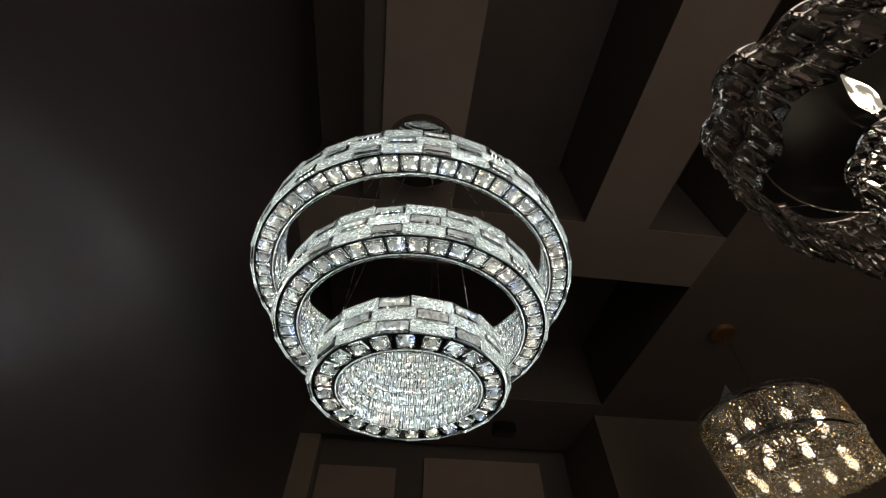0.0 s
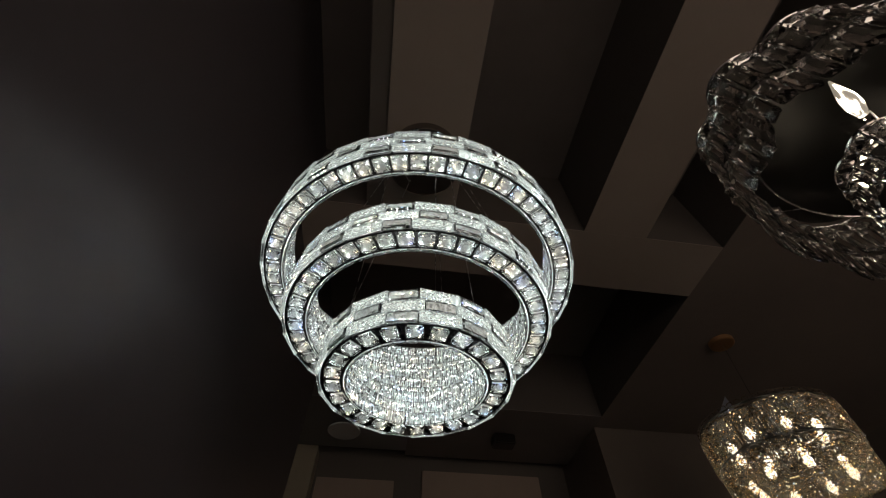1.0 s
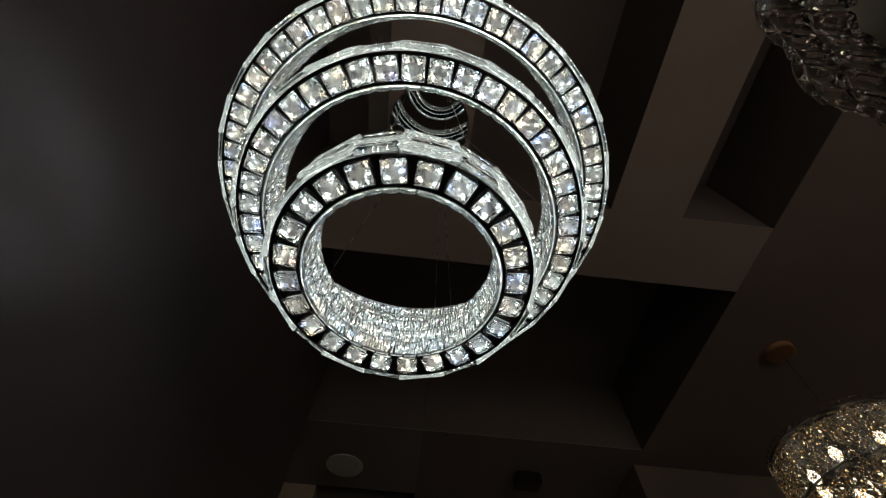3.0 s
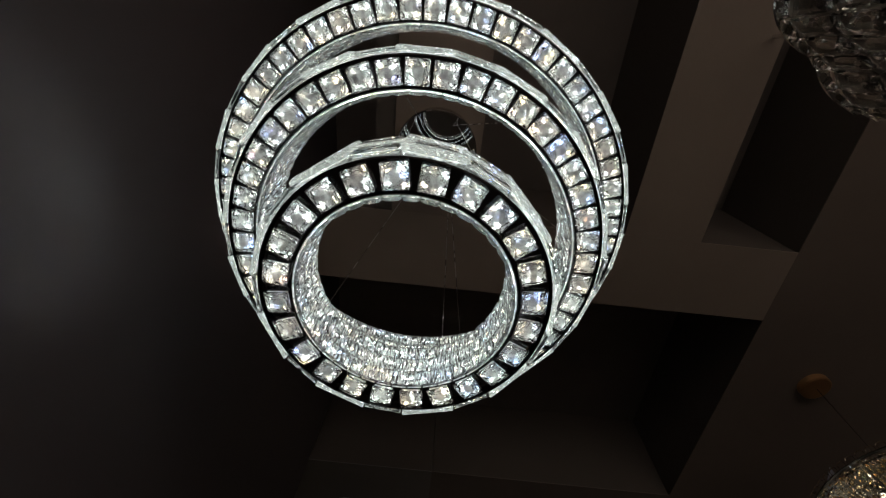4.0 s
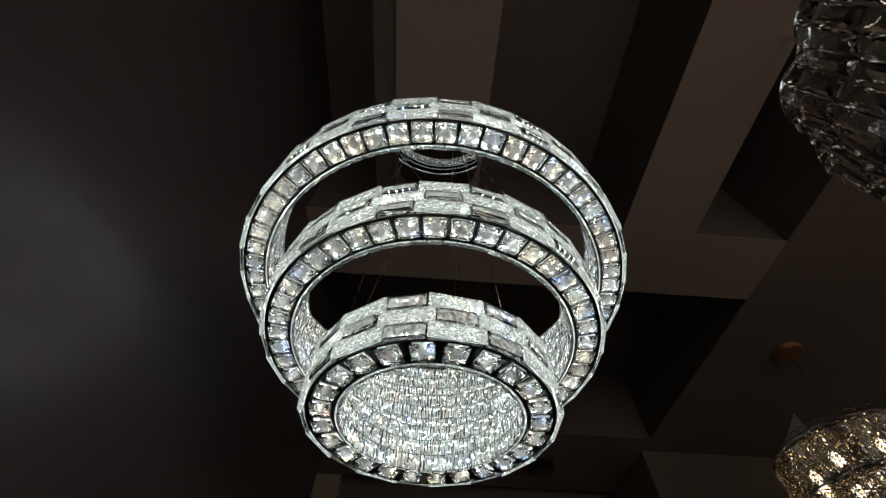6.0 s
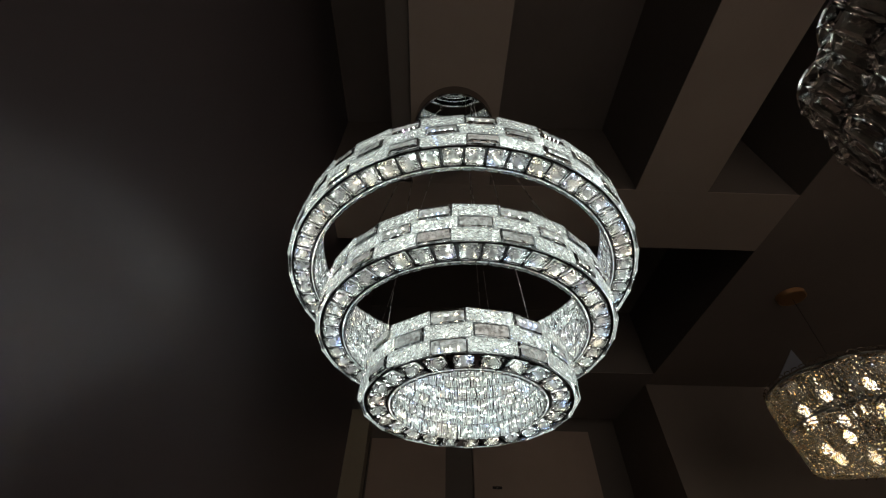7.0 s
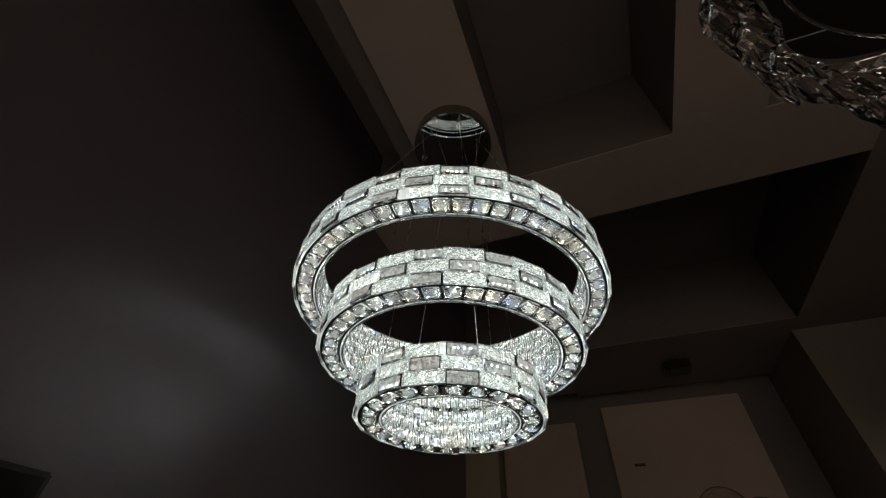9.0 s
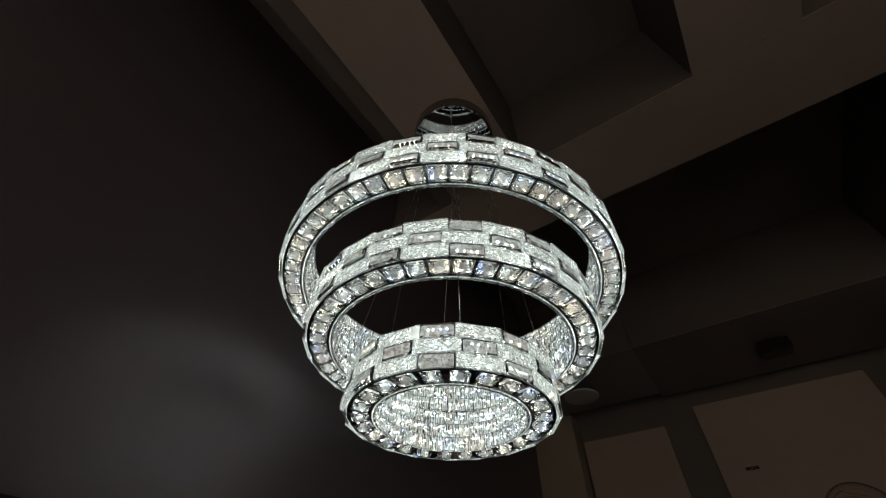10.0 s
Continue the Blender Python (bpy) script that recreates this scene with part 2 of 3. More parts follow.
structure("wall_north", box((-2.2, 2.98, 0), (1.64, 3.18, SLAB_Z)), WALL_DARK, "dark far wall behind taupe panels", "wall")
structure("wall_pier", box((1.64, 2.2, 0), (4.0, 3.18, SLAB_Z)), WALL_BROWN, "brown satin painted projecting wall behind the drum lamp", "wall")
structure("wall_panel_1", box((-0.595, 2.93, 0), (0.06, 2.978, 2.98), 0.004), WALL_TAUPE, "taupe painted wall panel on the far wall", "wall panel")
structure("wall_panel_2", box((0.30, 2.93, 0), (1.362, 2.978, 3.078), 0.004), WALL_TAUPE, "taupe painted wall panel on the far wall", "wall panel")
structure("wall_pilaster", box((-0.98, 2.80, 0), (-0.62, 2.978, SOFFIT), 0.004), WALL_OLIVE, "pale olive brown pilaster on the far wall", "pilaster")


def beam(name, lo, hi, label, mat=None):
    """A downstand beam; the shade on its flanks is put into a darker copy of its paint."""
    ob = structure(name, box((lo[0], lo[1], SOFFIT), (hi[0], hi[1], SLAB_Z - 0.002)), FLANK_SHADED, label, "ceiling beam")
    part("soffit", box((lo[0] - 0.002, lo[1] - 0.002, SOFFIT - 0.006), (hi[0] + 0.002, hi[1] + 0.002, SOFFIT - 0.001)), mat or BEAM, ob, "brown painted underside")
    return ob


beam("ceiling_beam_1", (-0.19, -2.99), (0.163, 0.313), "brown painted ceiling beam that carries the ring chandelier")
beam("ceiling_beam_2", (0.857, -2.99), (1.195, 0.313), "brown painted ceiling beam beside the chandelier")
beam("ceiling_beam_3", (-0.595, 0.318), (1.637, 0.682), "brown painted cross beam behind the chandelier")
beam("ceiling_beam_4", (1.642, -2.99), (3.99, 2.19), "wide brown painted soffit over the drum lamp", SOFFIT_SHADED)
beam("ceiling_beam_5", (-0.90, 2.03), (0.13, 2.79), "wide soffit with a round fixture by the far wall", SOFFIT_GREY)
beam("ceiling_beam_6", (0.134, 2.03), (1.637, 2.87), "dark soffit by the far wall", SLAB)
structure("ceiling_trim", box((-0.275, -2.99, SOFFIT + 0.006), (-0.194, 0.313, SOFFIT + 0.05), 0.003), DARK_STRIP, "dark strip along the ceiling beam", "cable duct")


def wall_screen():
    ob = empty("wall_screen", Matrix.Translation((-0.599, -0.82, 1.295)), "black flat screen mounted on the dark satin wall", "screen")
    part("casing", box((0, -0.435, 0), (0.042, 0.435, 0.526), 0.004), BLACK, ob)
    part("panel", box((0.0425, -0.425, 0.01), (0.0445, 0.425, 0.516)), BLACK_GLASS, ob, "glossy black display panel")


def round_fixture():
    ob = empty("round_ceiling_fixture", Matrix.Translation((-0.39, 2.43, SOFFIT - 0.006)), "unlit round ceiling fixture with a pale glass disc", "ceiling lamp")
    part("disc", disc_body([(0, -0.055), (0.125, -0.055), (0.132, -0.05), (0.132, -0.043)], 48), PALE_GLASS, ob, "pale grey glass disc")
    part("stem", rod(bmesh.new(), (0, 0, 0), (0, 0, -0.043), 0.05, 24), BLACK, ob)
    for a in (200, 340):
        part("cap_nut", rod(bmesh.new(), around(0.09, -0.0545, a).translation, around(0.09, -0.062, a).translation, 0.006, 10), CHROME, ob, "small chrome cap nut")


def ceiling_box():
    ob = empty("ceiling_speaker", Matrix.Translation((0.915, 2.41, SOFFIT - 0.006)), "small black box on the dark far soffit", "speaker")
    part("casing", box((-0.09, -0.06, -0.10), (0.09, 0.06, -0.015), 0.01), BLACK, ob)
    part("bracket", box((-0.03, -0.03, -0.0155), (0.03, 0.03, 0)), BLACK, ob)


def lit_patch_card():
    # flat blue card added in place of a triangular patch of light
    bm = bmesh.new()
    top = [bm.verts.new(p) for p in ((0, 0, 0), (0.165, 0.41, -0.001), (0.23, 0.20, -0.001))]
    low = [bm.verts.new(v.co + Vector((0, 0, -0.004))) for v in top]
    bm.faces.new(top)
    bm.faces.new(low[::-1])
    for i in range(3):
        j = (i + 1) % 3
        bm.faces.new((top[i], low[i], low[j], top[j]))
    ob = part("lit_patch_card", bm, PALE)
    ob.location = (2.457, 1.63, SOFFIT - 0.0065)
    tagged(ob, "pale blue triangular card put in for a bluish lit patch on the soffit", "pennant")


wall_screen()
round_fixture()
ceiling_box()
lit_patch_card()


# ---------------------------------------------------------------- the ring chandelier
def gem_mesh(a, h):
    """Square princess-cut crystal: table down, point up."""
    p = []
    for s in range(4):
        c = math.pi / 4 + s * math.pi / 2
        d = s * math.pi / 2
        p.append((0.66 * a * 1.414 * math.cos(c), 0.66 * a * 1.414 * math.sin(c), -h * 0.45))
        for e in (-0.035, 0.035):
            p.append((a * 1.36 * math.cos(c + e), a * 1.36 * math.sin(c + e), 0))
        p.append((0.86 * a * math.cos(d), 0.86 * a * math.sin(d), -h * 0.3))
        p.append((0.75 * a * math.cos(d), 0.75 * a * math.sin(d), h * 0.35))
    p.append((0, 0, h * 0.75))
    return mesh_of(hull(p), "crystal", GEM)


def plate_mesh(length, height, depth, mat):
    """Bevelled rectangular crystal: x outwards, y along, z up."""
    p = []
    for sy in (-1, 1):
        for sz in (-1, 1):
            p.append((0, sy * length / 2, sz * height / 2))
            p.append((depth * 0.55, sy * length / 2, sz * height / 2))
            p.append((depth * 0.84, sy * (length / 2 - depth * 0.30), sz * (height / 2 - depth * 0.30)))
            p.append((depth, sy * (length / 2 - depth * 0.95), sz * (height / 2 - depth * 0.95)))
    return mesh_of(hull(p), "crystal_plate", mat)


def bar_mesh(width, height, depth):
    """Ribbed crystal bar of the inner wall: x inwards."""
    p = []
    for sz in (-1, 1):
        z = sz * height / 2
        p += [(0, -width / 2, z), (0, width / 2, z), (-depth * 0.6, -width / 2, z), (-depth * 0.6, width / 2, z)]
        p += [(-depth, -width * 0.32, z), (-depth, width * 0.32, z)]
    return mesh_of(hull(p), "crystal_bar", BAR)


def bead(bm, m, sx, sy, sz):
    vs = [bm.verts.new(m @ Vector(p)) for p in ((sx, 0, 0), (-sx, 0, 0), (0, sy, 0), (0, -sy, 0), (0, 0, sz), (0, 0, -sz))]
    for i, j, k in ((0, 2, 4), (2, 1, 4), (1, 3, 4), (3, 0, 4), (2, 0, 5), (1, 2, 5), (3, 1, 5), (0, 3, 5)):
        bm.faces.new((vs[i], vs[j], vs[k]))


def tile(bm, m, width, height, axis):
    """A thin lit field of a circuit board; axis names the way it faces."""
    w, h, t = width / 2, height / 2, 0.0006
    size = {"x": (t, w, h), "z": (h, w, t)}[axis]
    vs = [bm.verts.new(m @ Vector((x * size[0], y * size[1], z * size[2]))) for x in (-1, 1) for y in (-1, 1) for z in (-1, 1)]
    for q in ((0, 1, 3, 2), (4, 6, 7, 5), (0, 4, 5, 1), (2, 3, 7, 6), (0, 2, 6, 4), (1, 5, 7, 3)):
        bm.faces.new([vs[i] for i in q])


def ring(thing, centre, inner, outer, z, height, gems, gem_turn, periods, long_turn, bars, gem_size, label):
    """One lit ring: a steel channel, crystals below, outside and inside, and diodes behind them."""
    mid, rows = (inner + outer) / 2, 3
    step = height / rows
    floor_z, out, inn = z + 0.008, outer - 0.004, inner + 0.005
    channel = part("ring", lathe([(inn, z + 0.001), (inn + 0.002, z), (inn + 0.002, floor_z), (out - 0.002, floor_z), (out - 0.002, z), (out, z + 0.001),
                                  (out, z + height), (out - 0.002, z + height), (out - 0.002, floor_z + 0.004), (inn + 0.002, floor_z + 0.004),
                                  (inn + 0.002, z + height), (inn, z + height)], 144), STEEL, thing, label)
    channel.location = (*centre, 0)
    made = {key: bmesh.new() for key in ("diodes", "inner_diodes", "outer", "clear", "gem", "inner", "top")}
    gem = gem_mesh(gem_size / 2, 0.0118)
    for i in range(gems):
        a = 360 * i / gems + gem_turn
        ob = part("crystal", gem, GEM, channel)
        ob.matrix_local = around(mid, z + 0.0005, a) @ Matrix.Rotation(random.uniform(-0.05, 0.05), 4, "Z") @ Matrix.Rotation(random.uniform(-0.04, 0.04), 4, "X")
        tile(made["gem"], around(mid, floor_z - 0.0008, a), gem_size * 0.80, gem_size * 0.80, "z")
        # tiny glowing specks, added as sparkle inside the cut crystal
        for k in range(6):
            size = random.uniform(0.0005, 0.0011)
            spot = Matrix.Translation((random.uniform(-0.4, 0.4) * gem_size, random.uniform(-0.4, 0.4) * gem_size, 0))
            bead(made["diodes"], around(mid, floor_z - 0.0016, a) @ spot, size, size, 0.0006)
        for dx in (-0.25, 0.25):
            for dy in (-0.25, 0.25):
                k = random.uniform(0.5, 1.1)
                jolt = Matrix.Translation((dx * gem_size + random.uniform(-0.002, 0.002), dy * gem_size + random.uniform(-0.002, 0.002), 0))
                bead(made["diodes"], around(mid, floor_z - 0.0018, a) @ jolt, 0.0022 * k, 0.0022 * k, 0.001)
    # upward strips added out of view to brighten the ceiling above
    for i in range(2 * gems):
        tile(made["top"], around(mid, z + height - 0.008, 180 * i / gems), 2.0 * mid / gems, 0.0035, "z")
    # outer wall in three courses of long crackled and short clear plates
    share, circ = 0.585, 2 * math.pi * outer / periods
    long, short = circ * share, circ * (1 - share)
    plate_long = plate_mesh(long - 0.0016, step - 0.0018, 0.0072, FROSTED)
    plate_short = plate_mesh(short - 0.0016, step - 0.0018, 0.0072, CLEAR)
    for row in range(rows):
        zc = z + step * (row + 0.5)
        for i in range(periods):
            a = 360 * (i + (0.5 if row == 1 else 0.0) + random.uniform(-0.01, 0.01)) / periods + long_turn
            b = a + 180 / periods
            ob = part("crackled_plate", plate_long, FROSTED, channel)
            ob.matrix_local = around(outer - 0.0024 + random.uniform(0, 0.002), zc, a) @ Matrix.Rotation(random.uniform(-0.02, 0.02), 4, "Z")
            ob = part("clear_plate", plate_short, CLEAR, channel)
            ob.matrix_local = around(outer - 0.0026 + random.uniform(0, 0.001), zc, b)
            tile(made["outer"], around(out + 0.0008, zc, a), long * 0.92, step * 0.76, "x")
            tile(made["clear"], around(out + 0.0008, zc + 0.04 * step, b), short * 0.92, step * 0.66, "x")
            # scattered glowing specks that paint glints into the crackled plates
            for k in range(9):
                size = random.uniform(0.0005, 0.0011)
                spot = Matrix.Translation((0, random.uniform(-0.46, 0.46) * long, random.uniform(-0.4, 0.4) * step))
                bead(made["diodes"], around(out + 0.0016, zc, a) @ spot, 0.0005, size, size)
            if random.random() < 0.62:
                up, count = random.uniform(-0.2, 0.2) * step, random.choice((2, 3, 4, 4))
                for k in range(count):
                    size = random.uniform(0.0012, 0.0023)
                    y = ((k + 0.5) / count - 0.5 + random.uniform(-0.05, 0.05)) * short * 0.7
                    bead(made["diodes"], around(out + 0.0018, zc + up, b) @ Matrix.Translation((0, y, 0)), 0.001, size, size)
    # inner wall in three courses of ribbed bars
    width = 2 * math.pi * inn / bars
    bar = bar_mesh(width - 0.0012, step - 0.0002, 0.0052)
    for row in range(rows):
        zc = z + step * (row + 0.5)
        for i in range(bars):
            a = 360 * (i + 0.5 * (row % 2)) / bars
            ob = part("crystal_bar", bar, BAR, channel)
            ob.matrix_local = around(inn - 0.0026, zc, a) @ Matrix.Rotation(random.uniform(-0.03, 0.03), 4, "Z")
            tile(made["inner"], around(inn - 0.0008, zc, a), width * 0.86, step * 1.0, "x")
            # a row of round diodes near the head of each course, specks painting glints below
            for k, y in enumerate((-0.26, 0.26)):
                size = random.uniform(0.0014, 0.0027)
                jolt = Matrix.Translation((0, (y + random.uniform(-0.09, 0.09)) * width, 0))
                bead(made["inner_diodes"], around(inn - 0.0018, zc + random.uniform(-0.02, 0.42) * step, a) @ jolt, 0.0006, size, size)
            for k in range(random.choice((1, 2, 3, 4))):
                size = random.uniform(0.0004, 0.0011)
                jolt = Matrix.Translation((0, random.uniform(-0.42, 0.42) * width, 0))
                bead(made["inner_diodes"], around(inn - 0.0018, zc + random.uniform(-0.48, 0.25) * step, a) @ jolt, 0.0005, size, size * 1.6)
    for key, mat, name in (("diodes", LEDS, "diode_glint_chain"), ("inner_diodes", LEDS_DIM, "inner_diode_glint_chain"), ("outer", BOARD_OUT, "outer_light_board"),
                           ("clear", BOARD_CLEAR, "clear_light_board"), ("gem", BOARD_GEM, "lower_light_board"), ("inner", BOARD_IN, "inner_light_board"), ("top", BOARD_FILL, "upper_fill_board")):
        tagged(part(name, mesh_of(made[key], name, mat), mat, channel, "lit circuit board with white light diodes"), kind="stuff")
    return channel


BASE = 1.973
chandelier = empty("ring_chandelier", Matrix.Translation((0, 0, BASE)), "lit three-tier crystal ring chandelier hung on wires under a chrome canopy", "chandelier")
RINGS = [((-0.007, 0.004), 0.357, 0.4105, 2.266 - BASE, 0.098, 60, -96.0, 18, -78.3, 94, 0.0362, "large upper ring of dark steel set with lit crystals"),
         ((-0.002, 0.003), 0.262, 0.3175, 2.116 - BASE, 0.094, 45, -92.6, 14, -64.8, 70, 0.0362, "middle ring of dark steel set with lit crystals"),
         ((0.0, 0.0), 0.149, 0.205, 0.0, 0.086, 24, -96.6, 9, -83.3, 40, 0.0350, "small lower ring of dark steel set with lit crystals")]
for row in RINGS:
    ring(chandelier, *row)
CANOPY = 3.105 - BASE
# the dark room's reflection is put into the side's darker metal
canopy = part("canopy", lathe([(0.150, CANOPY + 0.004), (0.158, CANOPY + 0.004), (0.161, CANOPY + 0.009), (0.161, SOFFIT - 0.007 - BASE), (0.150, SOFFIT - 0.007 - BASE)], 96), DARK_CHROME, chandelier, "side of the ceiling canopy, its metal darkened for a dark reflection")
canopy.location = (-0.016, 0.022, 0)
part("mirror_plate", disc_body([(0, CANOPY), (0.155, CANOPY), (0.160, CANOPY + 0.0015), (0.160, CANOPY + 0.0035)], 96), MIRROR, canopy, "polished mirror plate under the canopy")
for (centre, inner, outer, z, h, *rest), angles in zip(RINGS, ((-112, 8, 128), (-53, 67, 187), (-51, 69, 189))):
    for a in angles:
        p = around((inner + outer) / 2, z + h - 0.004, a).translation + Vector((*centre, 0))
        top = around(0.136 - 0.12 * (inner - 0.149), CANOPY + 0.001, a - 8).translation + Vector((-0.016, 0.022, 0))
        part("wire", rod(bmesh.new(), p, top, 0.0010, 6), WIRE, chandelier, "thin steel suspension wire")
        part("wire_grip", rod(bmesh.new(), top, top + Vector((0, 0, -0.012)), 0.005, 10), CHROME, chandelier, "small chrome wire grip")


# ---------------------------------------------------------------- the drum lamp
def drum_lamp():
    base = 2.30
    lamp = empty("drum_pendant", Matrix.Translation((2.075, 1.135, base)), "lit champagne crystal drum pendant lamp, two tiers", "pendant lamp")
    r, h = 0.352, 0.345

    def strings(bm, radius, z0, z1, cols, pitch, taper=0.0):
        """Vertical strings of small cut beads, some long and some round."""
        for i in range(cols):
            z, slack = z1 - random.uniform(0, pitch), random.uniform(-0.0015, 0.0015)
            while z > z0:
                long = random.random() < 0.25
                half = pitch * (0.75 if long else 0.46)
                down = (z1 - z) / (z1 - z0)
                m = around(radius + slack - taper * down + random.uniform(-0.002, 0.002), z - half, 360 * (i + random.uniform(-0.12, 0.12)) / cols)
                turn = Matrix.Rotation(random.uniform(-1.2, 1.2), 4, "Z") @ Matrix.Rotation(random.uniform(-0.5, 0.5), 4, "Y")
                wide = random.uniform(0.0062, 0.0090)
                bead(bm, m @ turn, wide, wide, half)
                z -= 2 * half

    for name, rr, z0, z1, taper in (("upper_shade", r, 0.165, h, 0.004), ("lower_shade", r * 0.955, 0.0, 0.155, 0.012)):
        frame_bm = lathe([(rr - 0.016, z1), (rr - 0.004, z1 + 0.002), (rr - 0.004, z1 + 0.005), (rr - 0.012, z1 + 0.005)], 72)
        shade = part(name, frame_bm, BLACK, lamp, "dark metal frame strung with champagne crystal beads")
        stones = bmesh.new()
        strings(stones, rr, z0, z1, 150, 0.0150, taper)
        strings(stones, rr - 0.02, z0 + 0.01, z1 - 0.005, 104, 0.020, taper)
        tagged(part("bead_curtain", mesh_of(stones, "bead_curtain", AMBER), AMBER, shade, "champagne crystal beads"), kind="stuff")
        if name == "upper_shade":
            for i in range(54):
                a, w = 360 * i / 54, 0.015
                bow = [around(rr - 0.004, z1 + 0.004, a) @ Vector((0, y, z)) for y, z in ((-w, 0), (-w, 0.014), (-w * 0.6, 0.021), (w * 0.6, 0.021), (w, 0.014), (w, 0))]
                part("rim_loop", tube(bmesh.new(), bow, 0.0022, 5), AMBER, shade)
    # unseen lid, added to keep the bulbs from lighting the soffit
    part("blocking_lid", disc_body([(0, h - 0.012), (r - 0.03, h - 0.012), (r - 0.028, h - 0.008), (r - 0.03, h - 0.004)], 64), BLACK, lamp, "dark metal lid added to stop light going up")
    stones = bmesh.new()
    for ring_r in [0.010 + 0.0135 * q for q in range(24)]:
        count = max(4, int(2 * math.pi * ring_r / 0.0135))
        for i in range(count):
            k = random.uniform(0.75, 1.1)
            turn = Matrix.Rotation(random.uniform(0, 3), 4, "Z") @ Matrix.Rotation(random.uniform(-0.5, 0.5), 4, "X")
            bead(stones, around(ring_r, -0.022 * (1 - (ring_r / 0.33) ** 2), 360 * i / count + 40 * ring_r) @ turn, 0.0078 * k, 0.0078 * k, 0.005)
    tagged(part("bead_base", mesh_of(stones, "bead_base", AMBER), AMBER, lamp, "shallow bowl of champagne crystal beads"), kind="stuff")
    for i in range(8):
        for z, turn in ((0.06, 15), (0.25, 20)):
            b = disc_body([(0.006, -0.030), (0.016, -0.022), (0.023, -0.002), (0.017, 0.016), (0.006, 0.030)], 14)
            ob = part("bulb", b, BULBS, lamp, "glowing warm candle bulb", True)
            ob.matrix_local = around(0.225, z, 45 * i + turn)
    part("inner_frame", lathe([(0.02, 0.12), (0.05, 0.12), (0.05, 0.24), (0.02, 0.24)], 24), CHROME, lamp)
    for i in range(8):
        part("arm", rod(bmesh.new(), around(0.05, 0.18, 45 * i).translation, around(0.225, 0.20, 45 * i + 20).translation, 0.004, 6), CHROME, lamp)
    top = SOFFIT - 0.006 - base
    part("stem", rod(bmesh.new(), (0, 0, 0.2), (-0.012, -0.093, top - 0.02), 0.0014, 8), BLACK, lamp)
    part("canopy", disc_body([(0, top - 0.03), (0.066, top - 0.03), (0.074, top - 0.025), (0.076, top)], 48), BRASS, lamp, "round warm brass ceiling canopy").location = (-0.012, -0.093, 0)


drum_lamp()


# ---------------------------------------------------------------- the flower-shaped crystal lamp
def flower_lamp():
    base = 2.20
    lamp = empty("flower_ceiling_lamp", Matrix.Translation((1.012, -0.527, base)) @ Matrix.Rotation(radians(12), 4, "Z"), "oval flower-shaped crystal ceiling lamp with chrome rims and lit bulbs", "ceiling lamp")

    def petal(a, size, depth, lobes, turn):
        """Point of a scalloped oval outline at the angle a in degrees."""
        swell = abs(math.cos(radians(lobes * (a - turn) / 2))) ** 0.75
        k = size * (1 - depth * (1 - swell))
        return Vector((k * 0.425 * math.cos(radians(a)), k * 0.262 * math.sin(radians(a)), 0))

    def piece(width, length, thick):
        """Long bevelled crystal hung by its head: x outwards, z from 0 down to -length."""
        pts = []
        for z, w, t in ((0, 0.86, 0.35), (-0.10, 1.0, 0.6), (-0.88, 1.0, 0.6), (-1, 0.8, 0.3)):
            for q in (-1, 1):
                pts += [(thick * t / 2, q * w * width / 2, z * length), (-thick * t / 2, q * w * width / 2, z * length)]
        for z in (-0.22, -0.76):
            for q in (-1, 1):
                pts += [(thick * 0.75, q * width * 0.16, z * length), (-thick * 0.75, q * width * 0.16, z * length)]
        return hull(pts)

    def stud(width, length, thick):
        """Short pointed crystal, a four-sided pyramid on either face."""
        pts = [(0.25 * thick * e, q * width / 2, z * length) for e in (-1, 1) for q in (-1, 1) for z in (0, -1)]
        return hull(pts + [(thick, 0, -length / 2), (-thick, 0, -length / 2)])

    def curtain(name, shape, z_top, rows, columns, label):
        """A scalloped rim hung with columns of crystals; rows holds (kind, length)."""
        rim = bmesh.new()
        outline = [petal(2 * i, *shape) + Vector((0, 0, z_top)) for i in range(180)]
        tube(rim, outline, 0.0035, 6, True)
        body = part(name, rim, CHROME, lamp, label)
        for c in range(columns):
            mid = 360 * (c + 0.5) / columns + shape[3]
            p, q = petal(mid - 180 / columns, *shape), petal(mid + 180 / columns, *shape)
            along = (q - p).normalized()
            turn = math.atan2(along.y, along.x) - math.pi / 2
            z = z_top - 0.004
            for kind, length in rows:
                me = mesh_of((stud if kind == "stud" else piece)((q - p).length * 0.86, length - 0.003, 0.013), kind, SMOKE)
                ob = part("stud" if kind == "stud" else "prism", me, SMOKE, body)
                ob.matrix_local = Matrix.Translation((p + q) / 2 + Vector((0, 0, z))) @ Matrix.Rotation(turn + random.uniform(-0.10, 0.10), 4, "Z") @ Matrix.Rotation(random.uniform(-0.05, 0.05), 4, "Y")
                z -= length
        return body

    curtain("outer_shade", (1.0, 0.11, 10, 178), 0.232, (("stud", 0.032), ("prism", 0.096), ("prism", 0.100)), 50, "scalloped chrome rim hung with clear crystal prisms")
    curtain("inner_shade", (0.47, 0.08, 8, 183), 0.052, (("stud", 0.03), ("prism", 0.07)), 26, "small scalloped rim hung with lit crystal prisms")
    plate = bmesh.new()
    low = [plate.verts.new(petal(2 * i, 0.96, 0.11, 10, 178) + Vector((0, 0, 0.238))) for i in range(180)]
    high = [plate.verts.new(v.co + Vector((0, 0, 0.012))) for v in low]
    plate.faces.new(low[::-1])
    plate.faces.new(high)
    for i in range(180):
        j = (i + 1) % 180
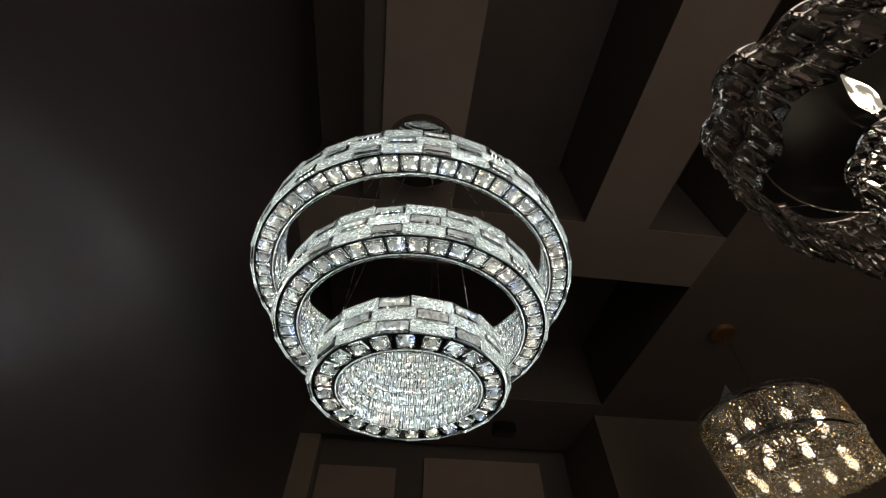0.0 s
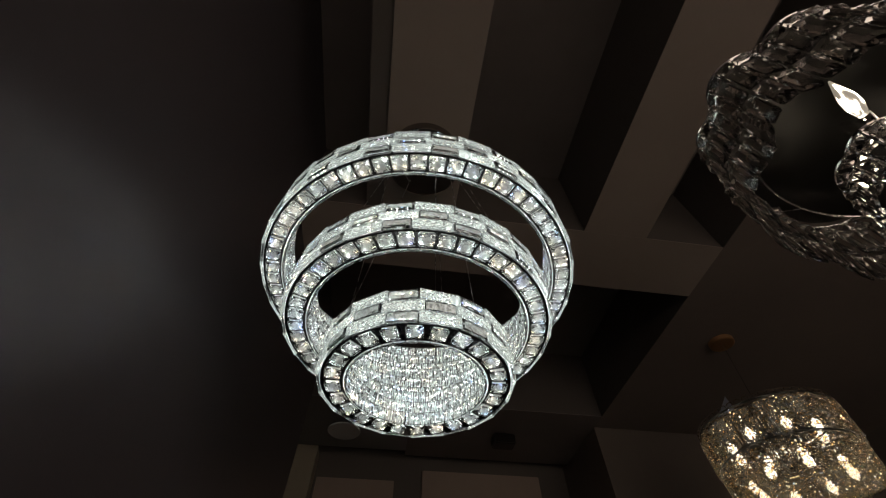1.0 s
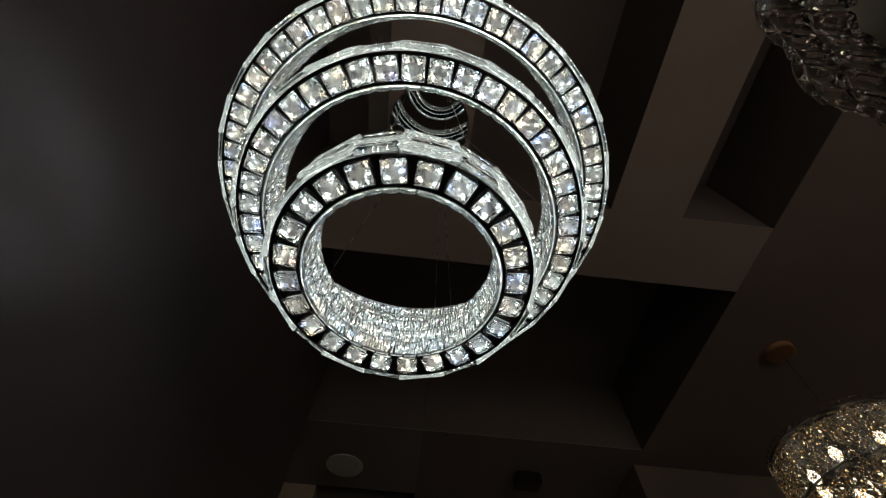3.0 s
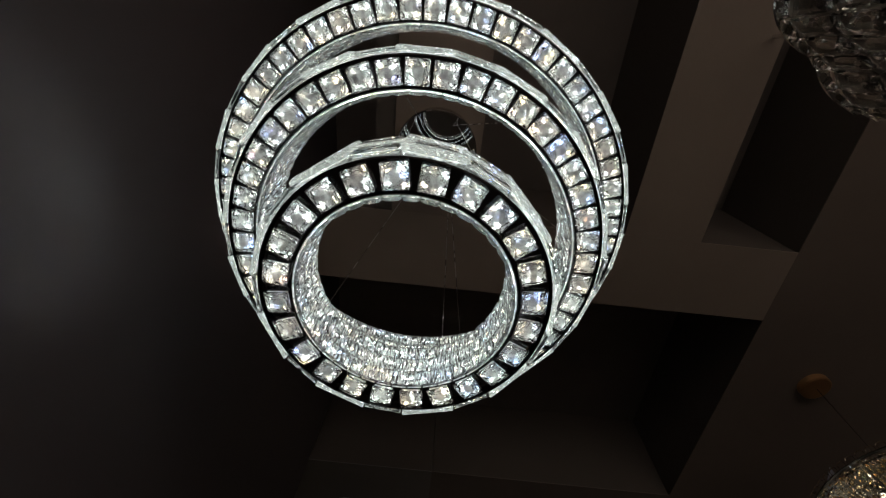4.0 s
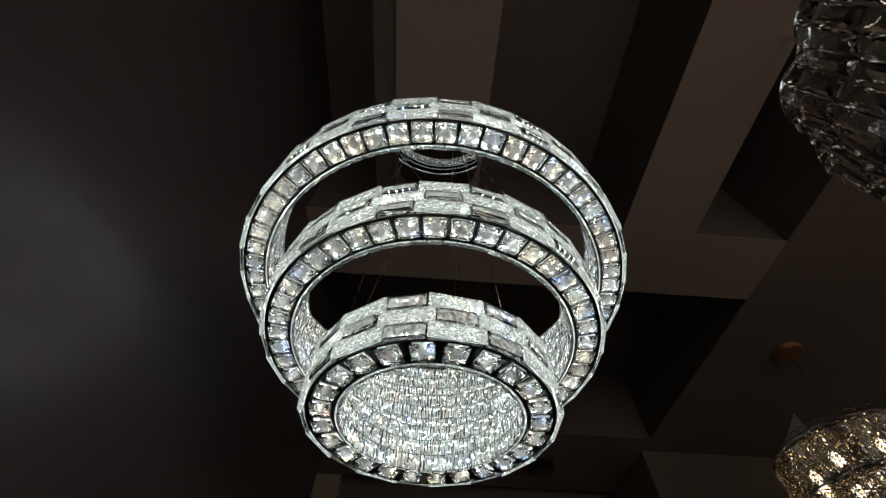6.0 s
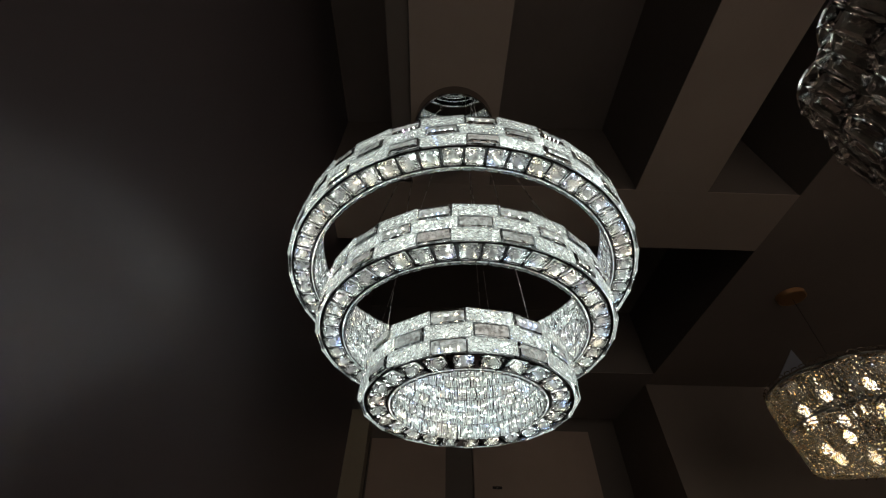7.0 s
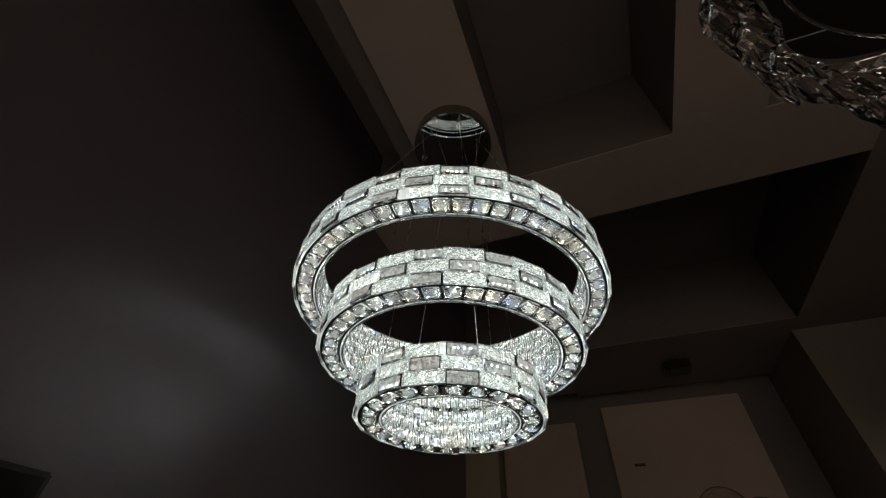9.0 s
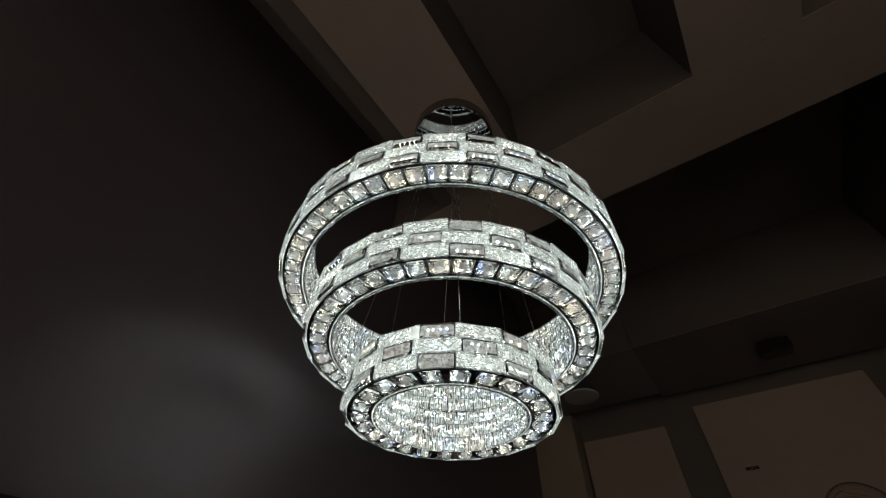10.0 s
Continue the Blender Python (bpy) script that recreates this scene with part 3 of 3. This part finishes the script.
        plate.faces.new((low[i], low[j], high[j], high[i]))
    part("back_plate", plate, BLACK, lamp, "dark scalloped back plate")
    part("carrier_ring", tube(bmesh.new(), [petal(4 * i, 0.74, 0.0, 1, 0) + Vector((0, 0, 0.18)) for i in range(90)], 0.003, 6, True), CHROME, lamp, "thin chrome carrier ring")
    for i in range(10):
        a = 36 * i + 196
        part("tie_wire", rod(bmesh.new(), petal(a, 0.74, 0.0, 1, 0) + Vector((0, 0, 0.18)), petal(a, 1.0, 0.11, 10, 178) + Vector((0, 0, 0.225)), 0.0012, 5), WIRE, lamp, "thin wire to the carrier ring")
    part("stem", rod(bmesh.new(), (0.145, 0, 0.248), (0.145, 0, SOFFIT - 0.008 - base), 0.008, 12), CHROME, lamp)
    bulb = mesh_of(disc_body([(0.006, -0.02), (0.011, -0.014), (0.0155, 0.010), (0.0145, 0.036), (0.008, 0.066), (0.002, 0.092)], 18), "bulb", CANDLE, True)
    # the last two bulbs are hidden extras that brighten the prisms
    for a, reach, z in ((198, 0.51, 0.088), (258, 0.51, 0.088), (318, 0.51, 0.088), (60, 0.14, 0.03), (140, 0.14, 0.03)):
        p = petal(a, reach, 0.0, 1, 0)
        tilt = Matrix.Translation(p + Vector((0, 0, z))) @ Matrix.Rotation(math.atan2(p.y, p.x), 4, "Z") @ Matrix.Rotation(radians(84), 4, "Y")
        part("bulb", bulb, CANDLE, lamp, "glowing candle-shaped bulb").matrix_local = tilt
        part("socket", rod(bmesh.new(), (0, 0, -0.05), (0, 0, -0.0205), 0.011, 12), CHROME, lamp, "chrome candle socket").matrix_local = tilt
        part("arm", rod(bmesh.new(), p * 0.2 + Vector((0, 0, 0.237)), (tilt @ Matrix.Translation((0, 0, -0.05))).translation, 0.005, 8), CHROME, lamp)


flower_lamp()


# ---------------------------------------------------------------- the bubble lamp and small things
def bubble_lamp():
    lamp = empty("bubble_floor_lamp", Matrix.Translation((0.82, 1.70, 0)), "floor lamp with clear glass bubbles and fine gold wire, unlit", "floor lamp")
    part("base", disc_body([(0, 0), (0.15, 0), (0.155, 0.006), (0.15, 0.018), (0.02, 0.024)], 48), BRASS, lamp, "round brass base")
    part("pole", rod(bmesh.new(), (0, 0, 0.02), (0, 0, 1.94), 0.009, 12), BRASS, lamp, "slim brass pole")
    for x, y, z, r in ((-0.08, -0.04, 2.06, 0.112), (0.09, 0.03, 2.03, 0.105), (0.27, 0.06, 2.025, 0.10), (0.10, 0.20, 1.975, 0.10)):
        shell = bmesh.new()
        bmesh.ops.create_icosphere(shell, subdivisions=4, radius=r)
        inner = bmesh.new()
        bmesh.ops.create_icosphere(inner, subdivisions=4, radius=r * 0.965)
        bmesh.ops.reverse_faces(inner, faces=inner.faces)
        me = bpy.data.meshes.new("tmp")
        inner.to_mesh(me)
        inner.free()
        shell.from_mesh(me)
        bpy.data.meshes.remove(me)
        data = bpy.data.meshes.new("bubble")
        shell.to_mesh(data)
        shell.free()
        data.shade_smooth()
        data.materials.append(BUBBLE)
        ball = part("bubble", data, BUBBLE, lamp, "clear glass bubble")
        ball.location = (x, y, z)
        wires = bmesh.new()
        for k in range(3):
            turn = Matrix.Rotation(random.uniform(0, 3), 3, "Z") @ Matrix.Rotation(random.uniform(0.3, 1.4), 3, "X")
            tube(wires, [turn @ Vector((r * 0.8 * math.cos(2 * math.pi * i / 28), r * 0.8 * math.sin(2 * math.pi * i / 28), 0.01 * math.sin(5 * i))) for i in range(28)], 0.0012, 5, True)
        part("wire_coil", wires, GOLD, ball, "fine gold wire coil")
        part("stalk", rod(bmesh.new(), (0, 0, 1.85), (x, y, z - r * 0.98), 0.005, 8), BRASS, lamp)


def wall_hook():
    ob = empty("wall_hook", Matrix.Translation((0.49, 2.93, 2.605)), "small dark metal hook on the taupe wall panel", "hook")
    part("plate", box((-0.04, -0.004, -0.008), (0.04, 0, 0.012), 0.002), BLACK, ob)
    part("pin", rod(bmesh.new(), (0, -0.004, 0), (0, -0.03, -0.012), 0.007, 10), BLACK, ob)


bubble_lamp()
wall_hook()
